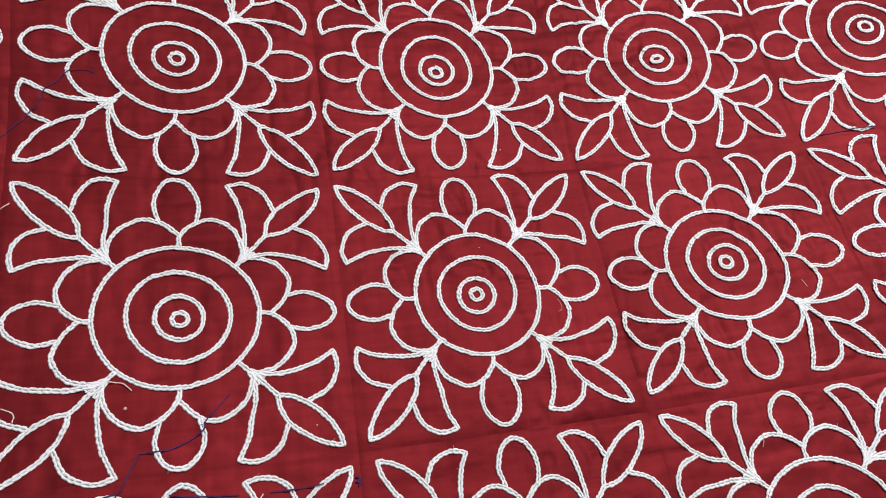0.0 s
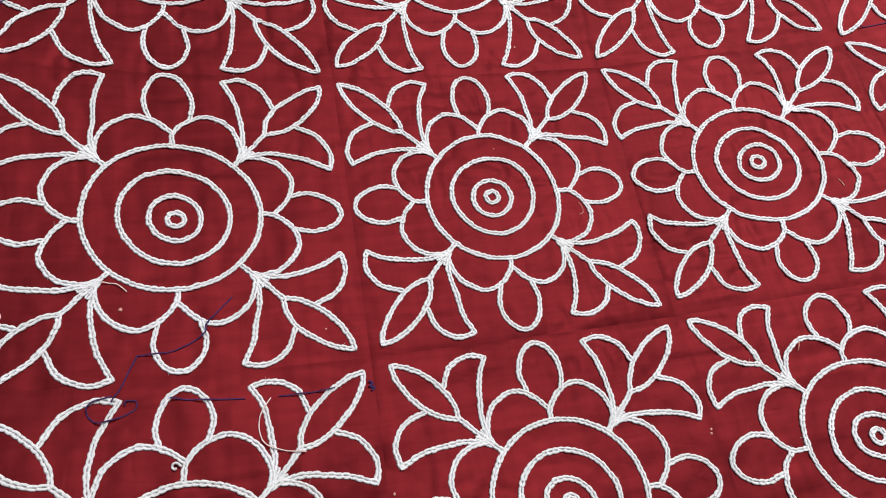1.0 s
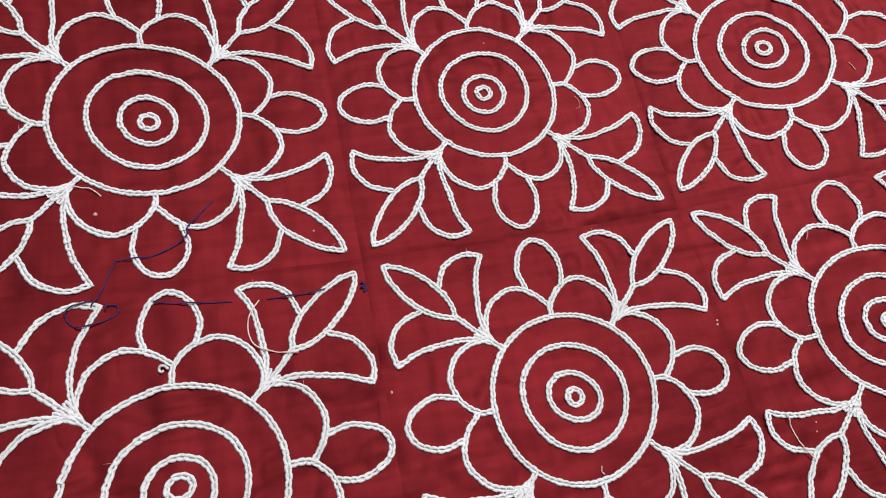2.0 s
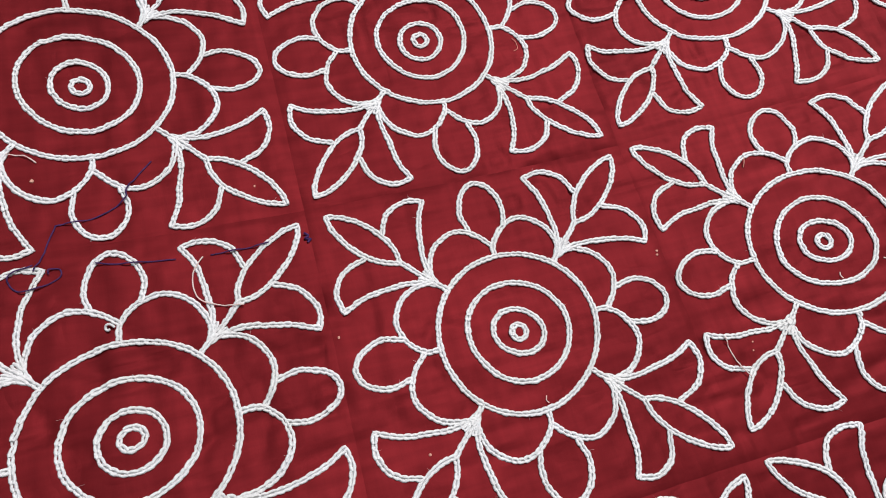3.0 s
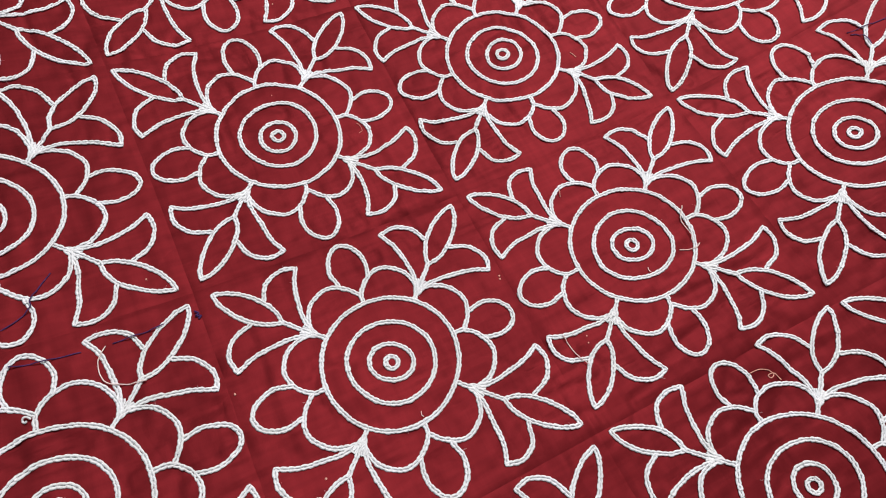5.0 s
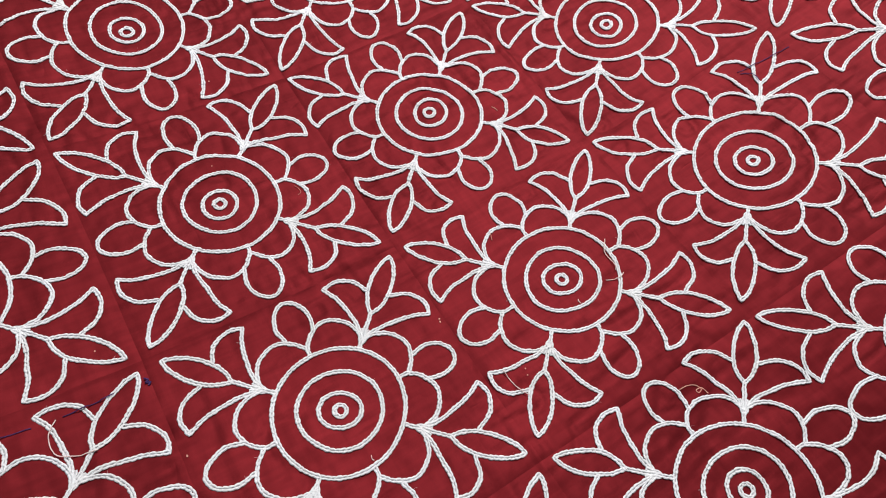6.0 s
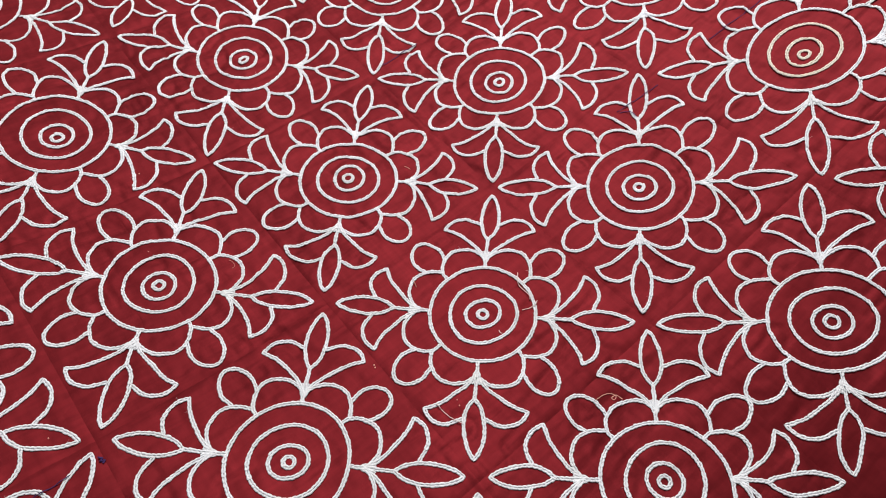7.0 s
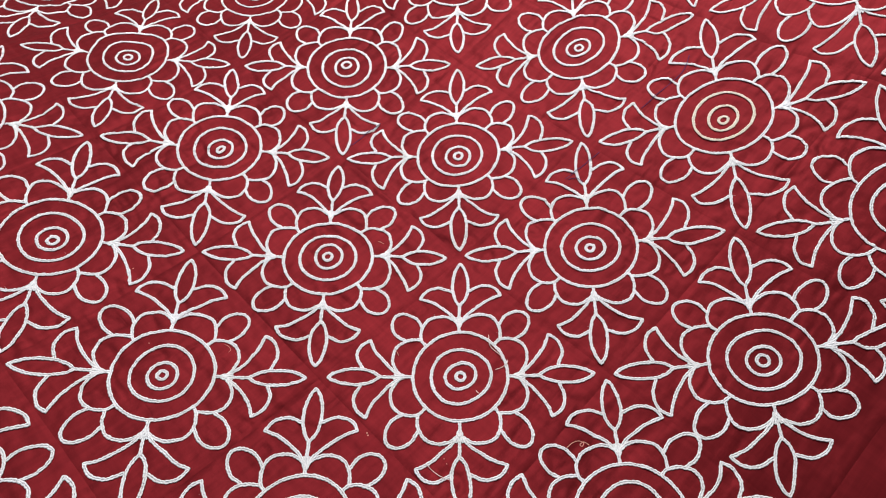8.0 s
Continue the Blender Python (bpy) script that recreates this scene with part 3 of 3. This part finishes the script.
for xa, xb, ya, yb in ((X0 - HEM, X1 + HEM, Y0 - HEM, Y0), (X0 - HEM, X1 + HEM, Y1, Y1 + HEM), (X0 - HEM, X0, Y0, Y1), (X1, X1 + HEM, Y0, Y1)):
    sheet("border", xa, xb, ya, yb, 0.01, quilt, "plain red cotton border")


# ---- loose threads and lint on the quilt ----
STITCHES = np.array(SEEN)


def lift(x, y):
    near = np.min(np.hypot(STITCHES[:, 0] - x, STITCHES[:, 1] - y))
    return 0.0024 * max(0.0, min(1.0, (0.0062 - near) / 0.003))


def loose_thread(label, pts, mat, thick):
    line = smooth_line(pts)
    verts, faces = [], []
    n = len(line)
    for i, (x, y) in enumerate(line):
        d = line[min(i + 1, n - 1)] - line[max(i - 1, 0)]
        side = Vector((-d[1], d[0], 0)).normalized()
        o = Vector((x, y, float(height(x, y)) + thick * 1.2 + lift(x, y)))
        for k in range(5):
            a = k * 2 * math.pi / 5
            verts.append(o + side * (math.cos(a) * thick) + Vector((0, 0, math.sin(a) * thick)))
    for i in range(n - 1):
        for k in range(5):
            faces.append((i * 5 + k, i * 5 + (k + 1) % 5, i * 5 + 5 + (k + 1) % 5, i * 5 + 5 + k))
    faces += [tuple(range(4, -1, -1)), tuple(range(n * 5 - 5, n * 5))]
    ob = part("loose_thread", [tuple(v) for v in verts], faces, mat)
    return tagged(ob, label, "thread", "loose threads on the quilt")


def lint(x, y, size):
    bm = bmesh.new()
    bmesh.ops.create_icosphere(bm, subdivisions=2, radius=size)
    for v in bm.verts:
        v.co *= 1 + 0.5 * noise.noise(v.co * 900 + Vector((x, y, 0)) * 50)
        v.co.z *= 0.6
    me = bpy.data.meshes.new("lint_speck")
    bm.to_mesh(me)
    bm.free()
    me.materials.append(LINT)
    ob = new("lint_speck", me)
    ob.location = (x, y, float(height(x, y)) + size * 0.4)
    tagged(ob, "tiny pinkish lint speck caught on the red quilt", "lint", "lint on the quilt")


loose_thread("dark purple sewing thread trailing over the red quilt", [(0.033, 0.181), (0.018, 0.162), (0.015, 0.154), (-0.005, 0.1435), (-0.024, 0.1422), (-0.026, 0.1415), (-0.0268, 0.1395), (-0.035, 0.119), (-0.038, 0.112)], PURPLE, 0.0005)
loose_thread("dark purple sewing thread curled into a loop", [(-0.038, 0.116), (-0.048, 0.113), (-0.051, 0.107), (-0.046, 0.100), (-0.036, 0.101), (-0.026, 0.106), (-0.025, 0.111), (-0.030, 0.112), (-0.031, 0.109)], PURPLE, 0.0005)
loose_thread("straight dark purple sewing thread on the quilt", [(-0.005, 0.111), (0.008, 0.108), (0.039, 0.105)], PURPLE, 0.0005)
loose_thread("straight dark purple sewing thread on the quilt", [(0.060, 0.104), (0.086, 0.104), (0.098, 0.105)], PURPLE, 0.0005)
loose_thread("small dark purple knot of thread", [(0.122, 0.107), (0.124, 0.105), (0.122, 0.103), (0.125, 0.102), (0.123, 0.100)], PURPLE, 0.0009)
loose_thread("short pale thread end beside a stitched ring", [(-0.047, 0.1965), (-0.039, 0.195), (-0.035, 0.192), (-0.0325, 0.189)], PALE, 0.00045)
loose_thread("pale thread end hooked over a stitched leaf", [(0.055, 0.104), (0.047, 0.088), (0.050, 0.074), (0.062, 0.067), (0.076, 0.064)], PALE, 0.00045)
loose_thread("pale thread end lying along a stitched ring", [(0.564, 0.019), (0.555, 0.010), (0.553, 0.000), (0.5525, -0.011), (0.5497, -0.015)], PALE, 0.00045)
loose_thread("short pale thread end beside a stitched ring", [(0.535, -0.0185), (0.544, -0.0225), (0.550, -0.0235), (0.5545, -0.0214)], PALE, 0.00045)
loose_thread("pale thread end across a stitched leaf", [(0.393, -0.041), (0.395, -0.060), (0.400, -0.073)], PALE, 0.00045)
loose_thread("pale orange thread end curled on itself", [(0.518, -0.141), (0.528, -0.142), (0.535, -0.146), (0.537, -0.151), (0.533, -0.1525), (0.5325, -0.1495), (0.5374, -0.150), (0.539, -0.1536), (0.5388, -0.1575)], LINT, 0.0004)
loose_thread("white yarn end curled beside a stitched petal", [(0.0017, 0.0662), (-0.0005, 0.0685), (-0.0030, 0.0683), (-0.0039, 0.0665), (-0.0023, 0.0649), (-0.0008, 0.0654)], WHITE, 0.0008)
loose_thread("thin dark purple thread over the quilt", [(0.963, 0.090), (1.009, 0.084), (1.041, 0.080), (1.067, 0.089)], PURPLE, 0.0005)
loose_thread("thin dark purple thread over the quilt", [(0.812, 0.100), (0.842, 0.095), (0.875, 0.091)], PURPLE, 0.0005)
loose_thread("thin dark purple thread over the quilt", [(-0.133, 0.399), (-0.122, 0.413), (-0.109, 0.429), (-0.097, 0.456), (-0.081, 0.473), (-0.070, 0.476), (-0.064, 0.473)], PURPLE, 0.0004)
loose_thread("straight dark purple sewing thread on the quilt", [(0.645, 0.378), (0.676, 0.378), (0.706, 0.376)], PURPLE, 0.0005)
loose_thread("short pale thread end on the quilt", [(-0.125, 0.340), (-0.119, 0.345)], PALE, 0.00045)
loose_thread("short pale thread end on the quilt", [(-0.109, 0.182), (-0.102, 0.178), (-0.100, 0.171)], PALE, 0.00045)
loose_thread("short dark purple thread hooked over a stitched leaf", [(0.813, 0.096), (0.819, 0.093), (0.823, 0.085), (0.822, 0.077)], PURPLE, 0.0005)
loose_thread("short pale thread end beside a stitched ring", [(0.254, -0.046), (0.253, -0.049), (0.254, -0.051)], PALE, 0.00035)
loose_thread("short pale thread end beside a stitched ring", [(0.499, -0.020), (0.498, -0.023), (0.498, -0.025)], PALE, 0.00045)
loose_thread("short pale orange thread end on the quilt", [(0.467, 0.087), (0.465, 0.080)], LINT, 0.0004)
loose_thread("short pale orange thread end on the quilt", [(0.562, 0.224), (0.564, 0.220), (0.565, 0.216)], LINT, 0.0004)
loose_thread("fine pale orange thread end curled on the quilt", [(0.320, 0.238), (0.322, 0.234), (0.322, 0.228), (0.318, 0.226)], LINT, 0.0002)
for x, y, s in ((-0.036, 0.176, 0.0013), (0.096, 0.150, 0.0007), (0.371, 0.033, 0.0009), (0.370, 0.030, 0.0009), (0.168, -0.061, 0.001), (0.129, 0.028, 0.0009), (0.4125, -0.0505, 0.0006), (0.4105, -0.0565, 0.0006), (0.298, 0.402, 0.0008), (0.509, 0.311, 0.0005), (0.648, 0.447, 0.0008), (0.256, 0.297, 0.0005)):
    lint(x, y, s)

# ---- bed, floor and room ----
def mattress():
    xa, xb, ya, yb, low = X0 - HEM - 0.04, X1 + HEM + 0.04, Y0 - HEM - 0.04, Y1 + HEM + 0.04, -0.25
    nx, ny = 60, 44
    gx, gy = np.meshgrid(np.linspace(xa, xb, nx + 1), np.linspace(ya, yb, ny + 1))
    edge = np.minimum.reduce([gx - xa, xb - gx, gy - ya, yb - gy])
    gz = dish(gx, gy) - 0.0135 - 0.05 * np.exp(-(edge / 0.02) ** 2)
    verts = np.stack([gx, gy, gz], -1).reshape(-1, 3).tolist()
    w = nx + 1
    faces = [(j * w + i, j * w + i + 1, (j + 1) * w + i + 1, (j + 1) * w + i) for j in range(ny) for i in range(nx)]
    rim = [i for i in range(w)] + [j * w + nx for j in range(1, ny + 1)] + [ny * w + i for i in range(nx - 1, -1, -1)] + [j * w for j in range(ny - 1, 0, -1)]
    n, m = len(verts), len(rim)
    verts += [(verts[i][0], verts[i][1], low) for i in rim]
    faces += [(rim[(k + 1) % m], rim[k], n + k, n + (k + 1) % m) for k in range(m)]
    faces.append(tuple(n + k for k in range(m - 1, -1, -1)))
    ob = part("mattress", verts, faces, TICKING)
    return tagged(ob, "soft hollowed mattress under the red quilt", "mattress")


mattress()
# walls and ceiling are unseen, added to enclose and shape the light
WX0, WX1, WY0, WY1, ZF, ZC = -1.4, 2.7, -1.8, 2.6, -0.25, 2.2
tagged(box("floor", (WX0 - 0.15, WY0 - 0.15, ZF - 0.1), (WX1 + 0.15, WY1 + 0.15, ZF), FLOOR), "grey cement floor", kind="structure")
tagged(box("ceiling", (WX0 - 0.15, WY0 - 0.15, ZC), (WX1 + 0.15, WY1 + 0.15, ZC + 0.1), CEIL), "unseen white ceiling added to close the room", kind="structure")
tagged(box("wall_north", (WX0, WY1, ZF), (WX1, WY1 + 0.15, ZC), WALL), "unseen grey wall added to close the room", kind="structure")
tagged(box("wall_south", (WX0, WY0 - 0.15, ZF), (WX1, WY0, ZC), WALL), "unseen grey wall added to close the room", kind="structure")
tagged(box("wall_east", (WX1, WY0 - 0.15, ZF), (WX1 + 0.15, WY1 + 0.15, ZC), WALL), "unseen grey wall added to close the room", kind="structure")
west = tagged(new("wall_west"), "unseen grey painted wall with an added window opening", kind="structure")
box("wall_piece", (WX0 - 0.15, WY0 - 0.15, ZF), (WX0, -0.6, ZC), WALL, west)
box("wall_piece", (WX0 - 0.15, 1.4, ZF), (WX0, WY1 + 0.15, ZC), WALL, west)
box("wall_piece", (WX0 - 0.15, -0.6, ZF), (WX0, 1.4, 0.5), WALL, west)
box("wall_piece", (WX0 - 0.15, -0.6, 1.8), (WX0, 1.4, ZC), WALL, west)
# unseen window, added to go with the west fill lamp
win = tagged(new("added_window"), "unseen open window added for side light, with a pale frame", kind="structure")
for lo, hi in (((-0.6, 0.5), (-0.55, 1.8)), ((1.35, 0.5), (1.4, 1.8)), ((-0.55, 0.5), (1.35, 0.55)), ((-0.55, 1.75), (1.35, 1.8)), ((0.38, 0.55), (0.42, 1.75))):
    box("frame_bar", (WX0 - 0.12, lo[0], lo[1]), (WX0 - 0.06, hi[0], hi[1]), METAL, win, 0.004)
# unseen panel built to go with the added overhead lamp
lamp = tagged(new("added_ceiling_light"), "unseen white ceiling panel added around the key light", "ceiling light")
box("frame", (LAMP[0] - 0.68, LAMP[1] - 0.33, 2.15), (LAMP[0] + 0.68, LAMP[1] + 0.33, 2.2), METAL, lamp, 0.004)
box("added_diffuser", (LAMP[0] - 0.63, LAMP[1] - 0.28, 2.138), (LAMP[0] + 0.63, LAMP[1] + 0.28, 2.15), GLOW, lamp)
